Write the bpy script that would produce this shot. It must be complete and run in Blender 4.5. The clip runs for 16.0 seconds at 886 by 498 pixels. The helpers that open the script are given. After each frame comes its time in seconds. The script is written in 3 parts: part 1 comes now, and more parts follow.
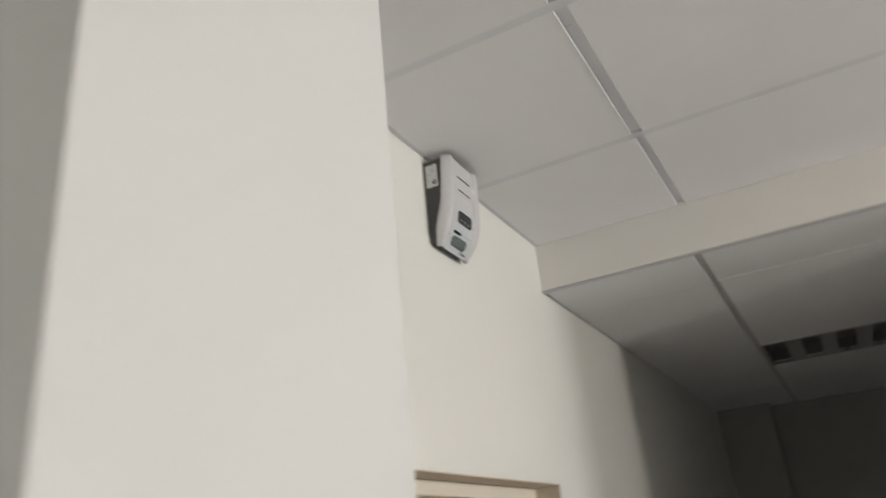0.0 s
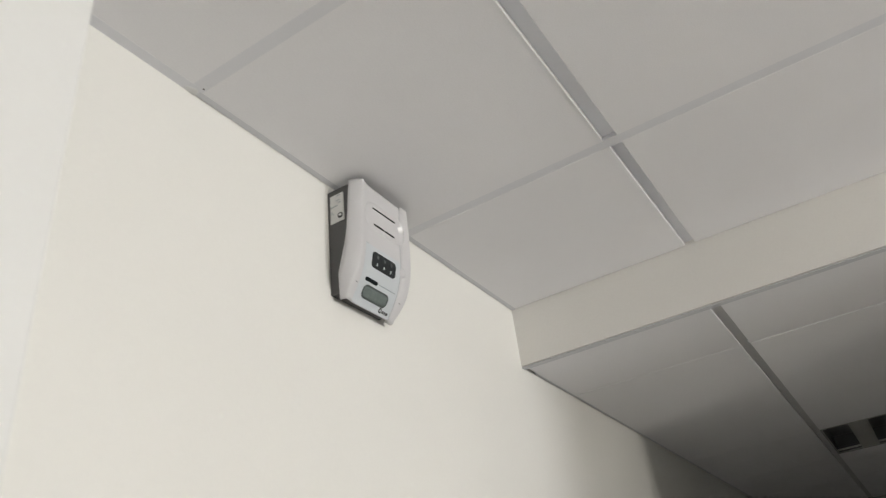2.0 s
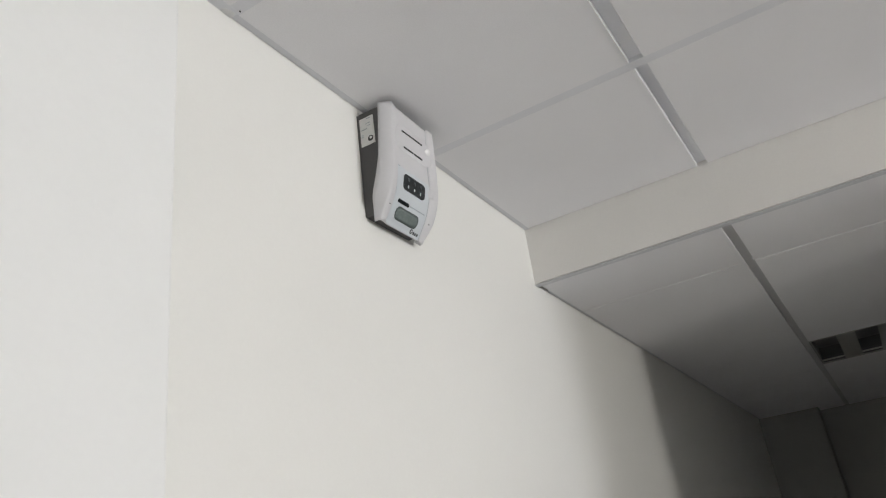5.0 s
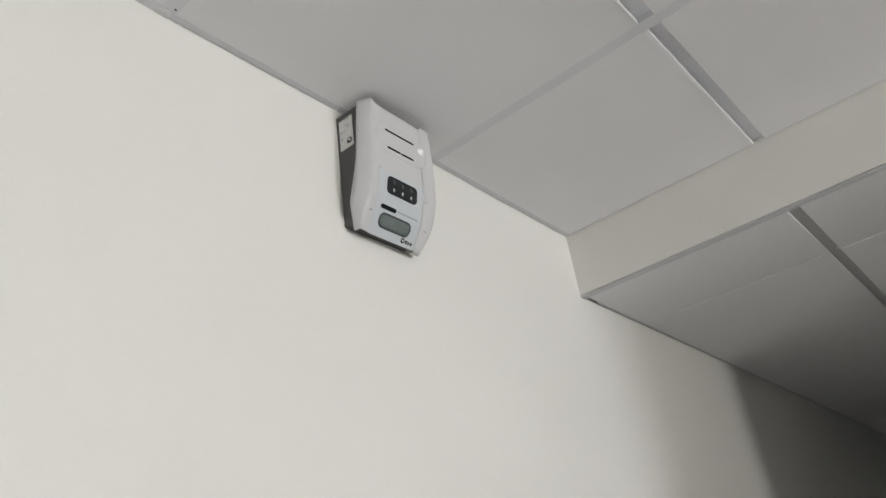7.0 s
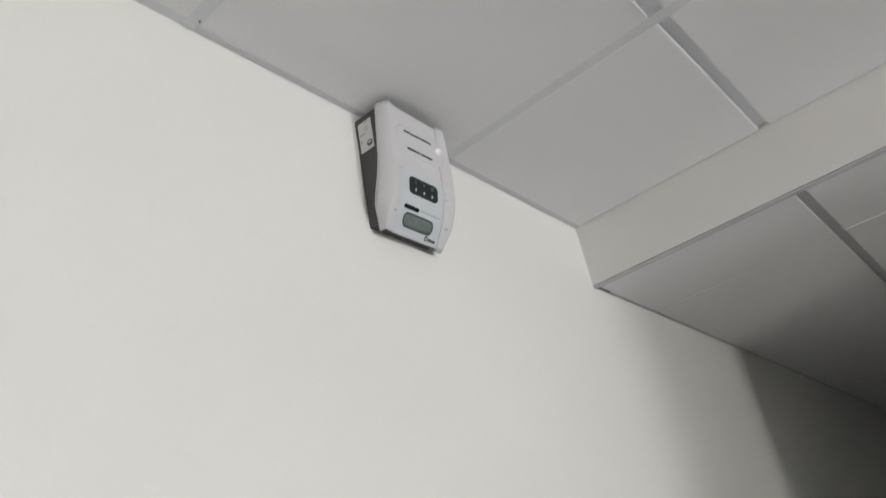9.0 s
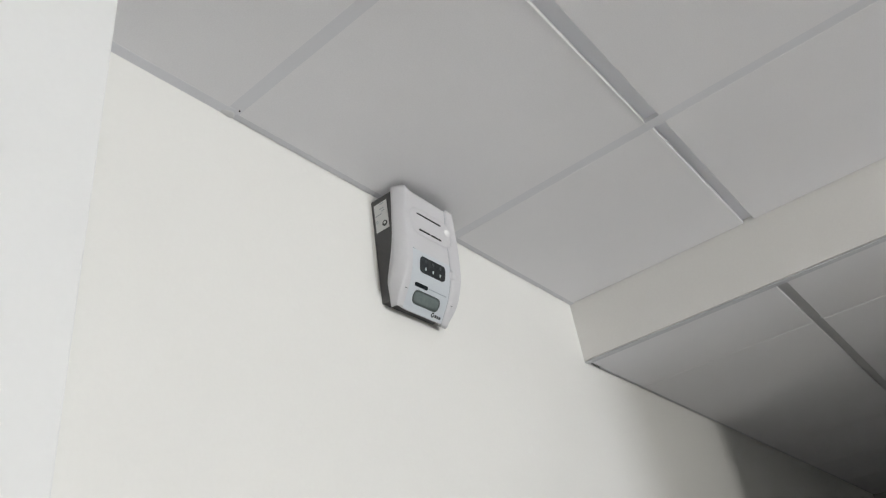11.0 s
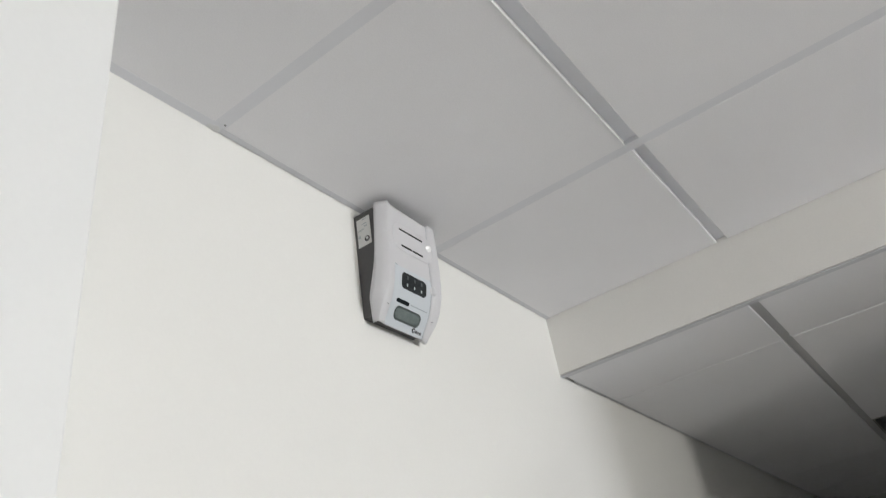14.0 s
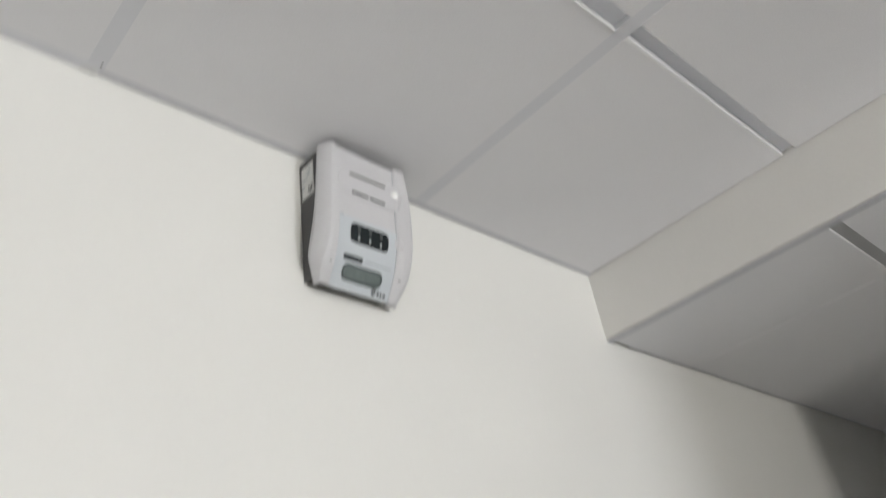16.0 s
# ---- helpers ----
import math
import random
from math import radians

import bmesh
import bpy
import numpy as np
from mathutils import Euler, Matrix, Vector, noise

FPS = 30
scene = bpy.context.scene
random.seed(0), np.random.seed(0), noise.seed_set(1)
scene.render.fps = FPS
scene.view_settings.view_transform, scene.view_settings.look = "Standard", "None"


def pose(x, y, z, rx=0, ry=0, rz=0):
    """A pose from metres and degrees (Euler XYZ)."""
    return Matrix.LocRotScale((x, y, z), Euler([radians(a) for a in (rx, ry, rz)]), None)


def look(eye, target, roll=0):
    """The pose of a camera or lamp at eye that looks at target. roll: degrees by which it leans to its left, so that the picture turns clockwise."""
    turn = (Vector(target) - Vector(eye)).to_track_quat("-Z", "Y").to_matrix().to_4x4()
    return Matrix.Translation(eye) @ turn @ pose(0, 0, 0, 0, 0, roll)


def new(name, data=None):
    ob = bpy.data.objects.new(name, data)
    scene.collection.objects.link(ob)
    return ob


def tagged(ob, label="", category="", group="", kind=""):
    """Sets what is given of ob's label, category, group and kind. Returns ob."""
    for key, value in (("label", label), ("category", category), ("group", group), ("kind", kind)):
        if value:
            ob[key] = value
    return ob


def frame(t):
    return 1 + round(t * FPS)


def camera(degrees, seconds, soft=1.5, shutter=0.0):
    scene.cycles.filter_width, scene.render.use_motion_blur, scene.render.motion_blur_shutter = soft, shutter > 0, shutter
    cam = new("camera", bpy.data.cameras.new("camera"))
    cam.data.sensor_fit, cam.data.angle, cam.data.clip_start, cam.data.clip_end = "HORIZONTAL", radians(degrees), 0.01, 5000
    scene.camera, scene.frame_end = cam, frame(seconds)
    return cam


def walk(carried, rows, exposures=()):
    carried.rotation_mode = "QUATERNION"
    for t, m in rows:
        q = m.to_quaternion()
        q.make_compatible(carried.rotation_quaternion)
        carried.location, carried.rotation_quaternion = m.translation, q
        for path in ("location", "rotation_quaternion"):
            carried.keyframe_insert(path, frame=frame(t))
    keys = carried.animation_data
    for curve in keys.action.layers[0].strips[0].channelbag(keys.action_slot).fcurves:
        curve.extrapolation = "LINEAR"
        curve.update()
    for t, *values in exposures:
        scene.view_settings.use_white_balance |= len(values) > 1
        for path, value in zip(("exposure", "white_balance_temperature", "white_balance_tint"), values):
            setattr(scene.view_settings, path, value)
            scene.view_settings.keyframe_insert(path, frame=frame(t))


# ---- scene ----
cam = camera(61.8, 16.0, soft=1.2, shutter=0.8)
PATH = [
    (0, (0.773, -1.162, 1.866), (-0.051, 0.488, 2.642), -5.9),
    (0.1, (0.764, -1.127, 1.878), (-0.047, 0.531, 2.649), -4.7),
    (0.2, (0.752, -1.091, 1.883), (-0.054, 0.559, 2.674), -5.0),
    (0.3, (0.735, -1.055, 1.882), (-0.079, 0.574, 2.708), -4.5),
    (0.4, (0.720, -1.018, 1.879), (-0.092, 0.593, 2.744), -4.8),
    (0.5, (0.713, -0.979, 1.878), (-0.107, 0.603, 2.787), -4.6),
    (0.7, (0.723, -0.898, 1.888), (-0.139, 0.647, 2.820), -4.0),
    (0.8, (0.732, -0.858, 1.897), (-0.135, 0.680, 2.837), -3.4),
    (1, (0.748, -0.787, 1.917), (-0.159, 0.716, 2.875), -2.8),
    (1.2, (0.754, -0.733, 1.929), (-0.182, 0.757, 2.879), -4.1),
    (1.3, (0.755, -0.712, 1.932), (-0.180, 0.779, 2.883), -5.6),
    (1.5, (0.756, -0.674, 1.938), (-0.14, 0.831, 2.904), -6.4),
    (1.7, (0.755, -0.638, 1.945), (-0.109, 0.858, 2.952), -8.0),
    (1.8, (0.754, -0.622, 1.950), (-0.099, 0.875, 2.965), -7.2),
    (2, (0.751, -0.592, 1.959), (-0.083, 0.91, 2.982), -7.4),
    (2.2, (0.748, -0.570, 1.968), (-0.091, 0.947, 2.964), -7.4),
    (2.5, (0.746, -0.556, 1.974), (-0.096, 0.98, 2.939), -7.3),
    (2.8, (0.747, -0.557, 1.974), (-0.096, 0.972, 2.948), -6.7),
    (3, (0.748, -0.559, 1.973), (-0.097, 0.972, 2.943), -6.9),
    (3.2, (0.742, -0.560, 1.973), (-0.127, 0.962, 2.935), -6.1),
    (3.5, (0.716, -0.57, 1.971), (-0.178, 0.963, 2.894), -7.1),
    (3.7, (0.693, -0.586, 1.968), (-0.210, 0.947, 2.881), -6.1),
    (3.8, (0.683, -0.596, 1.965), (-0.228, 0.934, 2.876), -6.1),
    (4, (0.673, -0.618, 1.959), (-0.226, 0.926, 2.858), -6.1),
    (4.2, (0.676, -0.640, 1.952), (-0.207, 0.921, 2.836), -7.0),
    (4.5, (0.684, -0.672, 1.947), (-0.175, 0.917, 2.806), -8.7),
    (4.7, (0.686, -0.685, 1.951), (-0.164, 0.924, 2.78), -8.2),
    (6.8, (0.758, -0.415, 1.966), (-0.31, 1.01, 2.875), -8.0),
    (7, (0.75, -0.404, 1.963), (-0.313, 1.001, 2.91), -8.6),
    (7.2, (0.752, -0.406, 1.965), (-0.325, 0.982, 2.921), -8.8),
    (7.3, (0.753, -0.408, 1.966), (-0.343, 0.963, 2.925), -8.1),
    (7.5, (0.755, -0.41, 1.968), (-0.349, 0.959, 2.921), -8.1),
    (7.7, (0.754, -0.406, 1.967), (-0.370, 0.954, 2.909), -7.5),
    (7.8, (0.752, -0.403, 1.966), (-0.377, 0.954, 2.906), -7.8),
    (8, (0.748, -0.399, 1.964), (-0.392, 0.945, 2.911), -7.1),
    (8.2, (0.743, -0.400, 1.962), (-0.353, 0.961, 2.937), -7.3),
    (8.3, (0.740, -0.401, 1.962), (-0.332, 0.978, 2.936), -7.7),
    (8.5, (0.733, -0.408, 1.961), (-0.337, 0.985, 2.916), -8.0),
    (8.7, (0.727, -0.424, 1.961), (-0.344, 0.983, 2.894), -9.3),
    (8.8, (0.724, -0.436, 1.961), (-0.350, 0.971, 2.892), -10.0),
    (9, (0.722, -0.463, 1.961), (-0.325, 0.963, 2.893), -11.3),
    (9.2, (0.727, -0.491, 1.960), (-0.287, 0.945, 2.913), -12.3),
    (9.3, (0.733, -0.503, 1.958), (-0.267, 0.923, 2.941), -11.9),
    (9.5, (0.747, -0.524, 1.957), (-0.235, 0.909, 2.947), -12.0),
    (9.7, (0.760, -0.536, 1.957), (-0.207, 0.901, 2.959), -11.1),
    (9.8, (0.765, -0.539, 1.958), (-0.175, 0.904, 2.974), -10.8),
    (10, (0.769, -0.545, 1.958), (-0.177, 0.883, 2.99), -10.1),
    (10.2, (0.764, -0.552, 1.953), (-0.204, 0.858, 2.99), -9.8),
    (12.3, (0.762, -0.575, 1.964), (-0.152, 0.837, 3.046), -10.4),
    (12.5, (0.762, -0.579, 1.964), (-0.151, 0.826, 3.056), -11.0),
    (12.7, (0.762, -0.585, 1.963), (-0.153, 0.812, 3.065), -10.3),
    (13, (0.763, -0.593, 1.962), (-0.156, 0.8, 3.064), -10.5),
    (13.2, (0.759, -0.597, 1.965), (-0.149, 0.814, 3.053), -10.8),
    (13.3, (0.756, -0.598, 1.968), (-0.143, 0.821, 3.053), -11.0),
    (13.5, (0.753, -0.599, 1.971), (-0.135, 0.83, 3.053), -10.2),
    (13.7, (0.755, -0.599, 1.971), (-0.119, 0.843, 3.047), -10.4),
    (13.8, (0.757, -0.598, 1.971), (-0.123, 0.846, 3.039), -10.5),
    (14, (0.762, -0.595, 1.97), (-0.131, 0.85, 3.025), -10.0),
    (14.2, (0.768, -0.589, 1.968), (-0.133, 0.869, 2.999), -10.0),
    (14.3, (0.771, -0.584, 1.966), (-0.136, 0.876, 2.989), -9.8),
    (14.5, (0.775, -0.572, 1.964), (-0.112, 0.896, 2.993), -10.6),
    (14.7, (0.777, -0.553, 1.965), (-0.096, 0.928, 2.987), -11.2),
    (14.8, (0.778, -0.540, 1.967), (-0.102, 0.941, 2.983), -11.1),
    (15, (0.782, -0.499, 1.969), (-0.135, 0.964, 2.979), -11.3),
    (15.1, (0.786, -0.470, 1.970), (-0.182, 0.962, 2.976), -11.7),
    (15.2, (0.790, -0.438, 1.970), (-0.208, 0.974, 2.976), -11.6),
    (15.3, (0.794, -0.402, 1.970), (-0.231, 0.973, 2.999), -10.8),
    (15.4, (0.797, -0.366, 1.971), (-0.253, 0.976, 3.017), -10.2),
    (15.5, (0.798, -0.332, 1.973), (-0.282, 0.988, 3.018), -9.8),
    (15.6, (0.798, -0.300, 1.976), (-0.309, 1.005, 3.011), -9.4),
    (15.7, (0.797, -0.271, 1.981), (-0.341, 1.027, 2.989), -9.2),
    (15.8, (0.797, -0.244, 1.987), (-0.357, 1.036, 3.002), -9.0),
    (15.9, (0.796, -0.218, 1.993), (-0.361, 1.033, 3.041), -8.7),
    (16, (0.795, -0.193, 2.0), (-0.357, 1.022, 3.094), -9.5),
]
walk(cam, [(t, look(eye, target, roll)) for t, eye, target, roll in PATH],
     exposures=[(0.0, -0.13, 6950, 11), (0.5, -0.08, 6900, 11), (1.2, -0.05, 6850, 11), (1.5, -0.02, 6850, 11), (2.0, 0.09, 6800, 10), (3.0, 0.13, 6750, 10), (4.2, 0.07, 6500, 11), (7.0, -0.04, 6600, 10), (8.5, -0.07, 6550, 10), (10.0, 0.04, 6400, 10), (15.0, 0.16, 6450, 10), (16.0, 0.08, 6500, 10)])

# ---- light ----
world = bpy.data.worlds.new("world")
scene.world = world
world.use_nodes = True
sky = world.node_tree.nodes.new("ShaderNodeTexSky")
sky.sky_type, sky.sun_disc = "NISHITA", False
sky.sun_elevation, sky.sun_rotation = radians(35), radians(200)
world.node_tree.links.new(sky.outputs[0], world.node_tree.nodes["Background"].inputs[0])
world.node_tree.nodes["Background"].inputs[1].default_value = 0.1

# ---- plan ----
XW = -0.014          # face of the long wall
H = 2.85             # upper ceiling
HL = 2.678           # lower ceiling
YB = 1.132           # face of the bulkhead
XR = 4.6             # window wall
YN = -3.4            # wall behind
YF = 4.72            # far wall of the dark room
XJ = 2.0            # end of the partition under the bulkhead
XG = 0.499           # first ceiling bar from the long wall
WINDOWS = [(0.70, 1.11), (-0.195, 0.03), (-3.0, -2.2)]   # openings in the window wall; the third is added, unseen, for fill light
POWER = [46.5, 56.0, 1.6]                                # daylight through each, in watts; the last is fill
WZ0, WZ1 = 1.4, 2.72


def area_lamp(name, m, sx, sy, power, colour):
    data = bpy.data.lights.new(name, "AREA")
    data.shape, data.size, data.size_y, data.energy, data.color = "RECTANGLE", sx, sy, power, colour
    ob = new(name, data)
    ob.matrix_world = m
    return ob


TINTS = [(0.95, 0.98, 1.0), (1.0, 0.966, 0.893), (0.93, 0.97, 1.0)]
for (y0, y1), watts, tint in zip(WINDOWS, POWER, TINTS):
    w, h = y1 - y0, WZ1 - WZ0
    area_lamp("window_wall_light", look((XR + 0.05, (y0 + y1) / 2, (WZ0 + WZ1) / 2), (0, (y0 + y1) / 2, (WZ0 + WZ1) / 2)),
              w, h, watts, tint)
area_lamp("lit_room_lamp", look((-1.7, 0.5, 2.42), (-2.5, 0.5, 1.9)), 0.5, 0.2, 22, (1.0, 0.78, 0.5))

# ---- materials ----


def material(name, colour, rough=0.6, metal=0.0, mottle=0.06, scale=6.0, grain=0.04, grain_scale=180.0,
             bump=0.1, bump_scale=260.0, bump_dist=0.001, rough_var=0.08, specular=0.5):
    m = bpy.data.materials.new(name)
    m.use_nodes = True
    nt = m.node_tree
    n, l = nt.nodes, nt.links
    b = n["Principled BSDF"]
    b.inputs["Roughness"].default_value, b.inputs["Metallic"].default_value = rough, metal
    b.inputs["Specular IOR Level"].default_value = specular
    tc = n.new("ShaderNodeTexCoord")

    def tex(s, detail):
        t = n.new("ShaderNodeTexNoise")
        t.inputs["Scale"].default_value, t.inputs["Detail"].default_value = s, detail
        l.new(tc.outputs["Object"], t.inputs["Vector"])
        return t

    def ramp(src, lo, hi):
        r = n.new("ShaderNodeMapRange")
        r.inputs["From Min"].default_value, r.inputs["From Max"].default_value = 0.25, 0.75
        r.inputs["To Min"].default_value, r.inputs["To Max"].default_value = lo, hi
        l.new(src.outputs["Fac"], r.inputs["Value"])
        return r
    big, small = tex(scale, 4.0), tex(grain_scale, 3.0)
    r1, r2 = ramp(big, 1 - mottle, 1 + mottle), ramp(small, 1 - grain, 1 + grain)
    mul = n.new("ShaderNodeMath")
    mul.operation = "MULTIPLY"
    l.new(r1.outputs[0], mul.inputs[0]), l.new(r2.outputs[0], mul.inputs[1])
    sc = n.new("ShaderNodeVectorMath")
    sc.operation = "SCALE"
    sc.inputs[0].default_value = colour
    l.new(mul.outputs[0], sc.inputs["Scale"])
    l.new(sc.outputs[0], b.inputs["Base Color"])
    r3 = ramp(big, max(0.02, rough - rough_var), min(1, rough + rough_var))
    l.new(r3.outputs[0], b.inputs["Roughness"])
    if bump:
        bt = tex(bump_scale, 4.0)
        bn = n.new("ShaderNodeBump")
        bn.inputs["Strength"].default_value, bn.inputs["Distance"].default_value = bump, bump_dist
        l.new(bt.outputs["Fac"], bn.inputs["Height"]), l.new(bn.outputs[0], b.inputs["Normal"])
    return m


def glass(name, colour=(1, 1, 1), rough=0.0):
    m = bpy.data.materials.new(name)
    m.use_nodes = True
    b = m.node_tree.nodes["Principled BSDF"]
    b.inputs["Base Color"].default_value = (*colour, 1)
    b.inputs["Transmission Weight"].default_value, b.inputs["Roughness"].default_value, b.inputs["IOR"].default_value = 1.0, rough, 1.45
    return m


M_WALL = material("wall_paint", (0.780, 0.778, 0.752), 0.65, mottle=0.015, scale=2.2, grain=0.008, bump=0.06, bump_scale=260, bump_dist=0.0006)
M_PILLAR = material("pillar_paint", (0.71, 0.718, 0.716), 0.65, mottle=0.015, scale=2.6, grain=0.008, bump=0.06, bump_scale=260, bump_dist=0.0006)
M_BULK = material("bulkhead_paint", (0.80, 0.788, 0.765), 0.6, mottle=0.02, scale=3.0, grain=0.012, bump=0.1, bump_scale=300, bump_dist=0.0006)
M_TILE = material("ceiling_tile", (0.805, 0.80, 0.822), 0.9, mottle=0.015, scale=4.0, grain=0.03, grain_scale=420, bump=0.25, bump_scale=600, bump_dist=0.0006, specular=0.2)
# the blue tint stands in for window light reflected by the enamel
M_BAR = material("white_enamelled_steel", (0.80, 0.81, 0.86), 0.32, mottle=0.02, scale=8, grain=0.01, bump=0.0)
# extra white so that the tile edges read as lit by the windows
M_LIT_EDGE = material("polished_lit_edge_white", (0.9, 0.9, 0.9), 0.16, mottle=0.02, scale=12, grain=0.01, bump=0.0)
M_CROSS = material("cross_bar_enamel", (0.71, 0.715, 0.75), 0.45, mottle=0.03, scale=8, grain=0.01, bump=0.0)
# white enamel greyed: the shade of the bar recess is in the colour
M_LOWBAR = material("recess_shaded_enamel", (0.54, 0.54, 0.55), 0.5, mottle=0.03, scale=8, grain=0.01, bump=0.0)
M_FILLER = material("white_filler", (0.70, 0.70, 0.705), 0.7, mottle=0.03, scale=60, grain=0.02, bump=0.2, bump_scale=300)
M_TRIM = material("edge_trim_enamel", (0.63, 0.633, 0.665), 0.6, mottle=0.03, scale=9, grain=0.01, bump=0.0)
M_FLOOR = material("grey_vinyl_floor", (0.37, 0.367, 0.362), 0.45, mottle=0.12, scale=3, grain=0.15, grain_scale=90, bump=0.05)
# low grey carries part of the unlit room's shade
M_DARKWALL = material("dark_room_shade_grey", (0.31, 0.31, 0.30), 0.75, mottle=0.04, scale=2, grain=0.02, bump=0.1)
M_COVER = material("light_grey_plastic", (0.59, 0.587, 0.606), 0.5, mottle=0.0, scale=3, grain=0.0, rough_var=0.0, bump=0.0, bump_scale=900, bump_dist=0.0003)
M_DOME = material("glossy_white_dome", (0.74, 0.74, 0.745), 0.2, mottle=0.0, scale=30, grain=0.0, bump=0.0, rough_var=0.0, specular=1.0)
M_PANEL = material("pale_blue_grey_overlay", (0.562, 0.598, 0.632), 0.4, mottle=0.004, scale=10, grain=0.0, rough_var=0.0, bump=0.0)
M_BASE = material("dark_grey_plastic", (0.085, 0.083, 0.084), 0.55, mottle=0.08, scale=18, grain=0.05, bump=0.15, bump_scale=900, bump_dist=0.0004)
M_BLACK = material("black_gloss_plastic", (0.015, 0.020, 0.023), 0.18, mottle=0.05, scale=30, grain=0.02, bump=0.0)
M_SLOT = material("slot_black", (0.01, 0.01, 0.01), 0.8, mottle=0.05, scale=40, bump=0.0)
M_KEY = material("grey_diode", (0.42, 0.46, 0.46), 0.3, mottle=0.05, scale=60, bump=0.0)
M_KEYDIM = material("dim_diode", (0.05, 0.058, 0.06), 0.3, mottle=0.05, scale=60, bump=0.0)
M_RIM = material("dark_green_rim", (0.07, 0.085, 0.085), 0.3, mottle=0.05, scale=40, grain=0.02, bump=0.0)
M_LENS = material("smoky_green_lens", (0.165, 0.195, 0.19), 0.16, mottle=0.12, scale=45, grain=0.05, bump=0.05, bump_scale=300)
M_STICKER = material("white_sticker", (0.72, 0.72, 0.71), 0.5, mottle=0.03, scale=40, grain=0.02, bump=0.0)
M_INK = material("dark_ink", (0.03, 0.03, 0.033), 0.5, mottle=0.05, scale=60, bump=0.0)
M_GREYINK = material("grey_ink", (0.34, 0.38, 0.41), 0.5, mottle=0.05, scale=60, bump=0.0)
M_ALU = material("louvre_aluminium", (0.55, 0.55, 0.54), 0.3, metal=0.9, mottle=0.05, scale=12, bump=0.0)
M_VANE = material("louvre_vane_enamel", (0.36, 0.36, 0.35), 0.45, mottle=0.05, scale=12, bump=0.0)
M_HOUSING = material("louvre_housing_dark", (0.15, 0.15, 0.155), 0.4, metal=0.3, mottle=0.1, scale=10, bump=0.0)
M_FRAME = material("cream_window_frame", (0.83, 0.77, 0.67), 0.45, mottle=0.03, scale=8, bump=0.05)
M_REVEAL = material("tan_reveal_paint", (0.62, 0.54, 0.45), 0.6, mottle=0.05, scale=6, bump=0.08)
M_WARMWALL = material("warm_room_paint", (0.75, 0.68, 0.55), 0.7, mottle=0.03, scale=2, bump=0.08)
M_GLASS = glass("clear_glass")

# ---- mesh helpers ----


def add_box(bm, x0, x1, y0, y1, z0, z1, bevel=0.0, seg=2):
    r = bmesh.ops.create_cube(bm, size=1.0)
    vs = r["verts"]
    bmesh.ops.scale(bm, vec=(x1 - x0, y1 - y0, z1 - z0), verts=vs)
    bmesh.ops.translate(bm, vec=((x0 + x1) / 2, (y0 + y1) / 2, (z0 + z1) / 2), verts=vs)
    if bevel:
        es = list({e for v in vs for e in v.link_edges})
        bmesh.ops.bevel(bm, geom=es, offset=bevel, segments=seg, affect="EDGES", profile=0.5)
    return vs


def box(x0, x1, y0, y1, z0, z1, bevel=0.0, seg=2):
    bm = bmesh.new()
    add_box(bm, x0, x1, y0, y1, z0, z1, bevel, seg)
    return bm


def finish(name, bm, mat, smooth=False):
    bmesh.ops.recalc_face_normals(bm, faces=bm.faces)
    me = bpy.data.meshes.new(name)
    bm.to_mesh(me)
    bm.free()
    me.materials.append(mat)
    if smooth:
        me.shade_smooth()
    return new(name, me)


def part(name, bm, mat, parent, label="", smooth=False):
    ob = finish(name, bm, mat, smooth)
    ob.parent = parent
    if label:
        tagged(ob, label)
    return ob


def structure(name, bm, mat, label, category):
    return tagged(finish(name, bm, mat), label, category, kind="structure")


# ---- large structure ----
WT = 0.16
# long wall with the borrowed-light opening
WY0, WY1, WB, WTOP = 0.08, 1.022, 0.95, 2.045
bm = bmesh.new()
add_box(bm, XW - WT, XW, YN, WY0, 0, H + 0.2)
add_box(bm, XW - WT, XW, WY1, YF, 0, H + 0.2)
add_box(bm, XW - WT, XW, WY0, WY1, 0, WB)
add_box(bm, XW - WT, XW, WY0, WY1, WTOP, H + 0.2)
structure("wall_west", bm, M_WALL, "smooth off-white painted wall beside the alarm unit", "wall")
# pillar
PY0, PY1, PX = -0.851, -0.349, 0.298
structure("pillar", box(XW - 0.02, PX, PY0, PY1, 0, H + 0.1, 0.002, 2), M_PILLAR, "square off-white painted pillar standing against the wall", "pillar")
structure("floor", box(XW - WT, XR + 0.2, YN - 0.2, YF + 0.2, -0.1, 0), M_FLOOR, "grey mottled vinyl floor", "floor")
structure("wall_south", box(XW - WT, XR + 0.2, YN - 0.16, YN, 0, H + 0.2), M_WALL, "plain off-white painted wall", "wall")
bm = bmesh.new()
ys = [YN] + [v for w in sorted(WINDOWS) for v in w] + [YF]
for a, b in zip(ys[0::2], ys[1::2]):
    add_box(bm, XR, XR + 0.2, a, b, 0, H + 0.2)
for y0, y1 in WINDOWS:
    add_box(bm, XR, XR + 0.2, y0, y1, 0, WZ0)
    add_box(bm, XR, XR + 0.2, y0, y1, WZ1, H + 0.2)
structure("wall_east", bm, M_WALL, "off-white painted wall with two windows and an added third for fill light", "wall")
structure("partition", box(XJ, XR, YB + 0.002, YB + 0.12, 0, HL + 0.02, 0.003), M_WALL, "off-white painted partition below the bulkhead", "wall")
# far wall and pier: the room's dimness is partly in their colour
structure("wall_north", box(XW, XR, YF, YF + 0.15, 0, H), M_DARKWALL, "wall of the unlit room, its dimness partly in the grey", "wall")
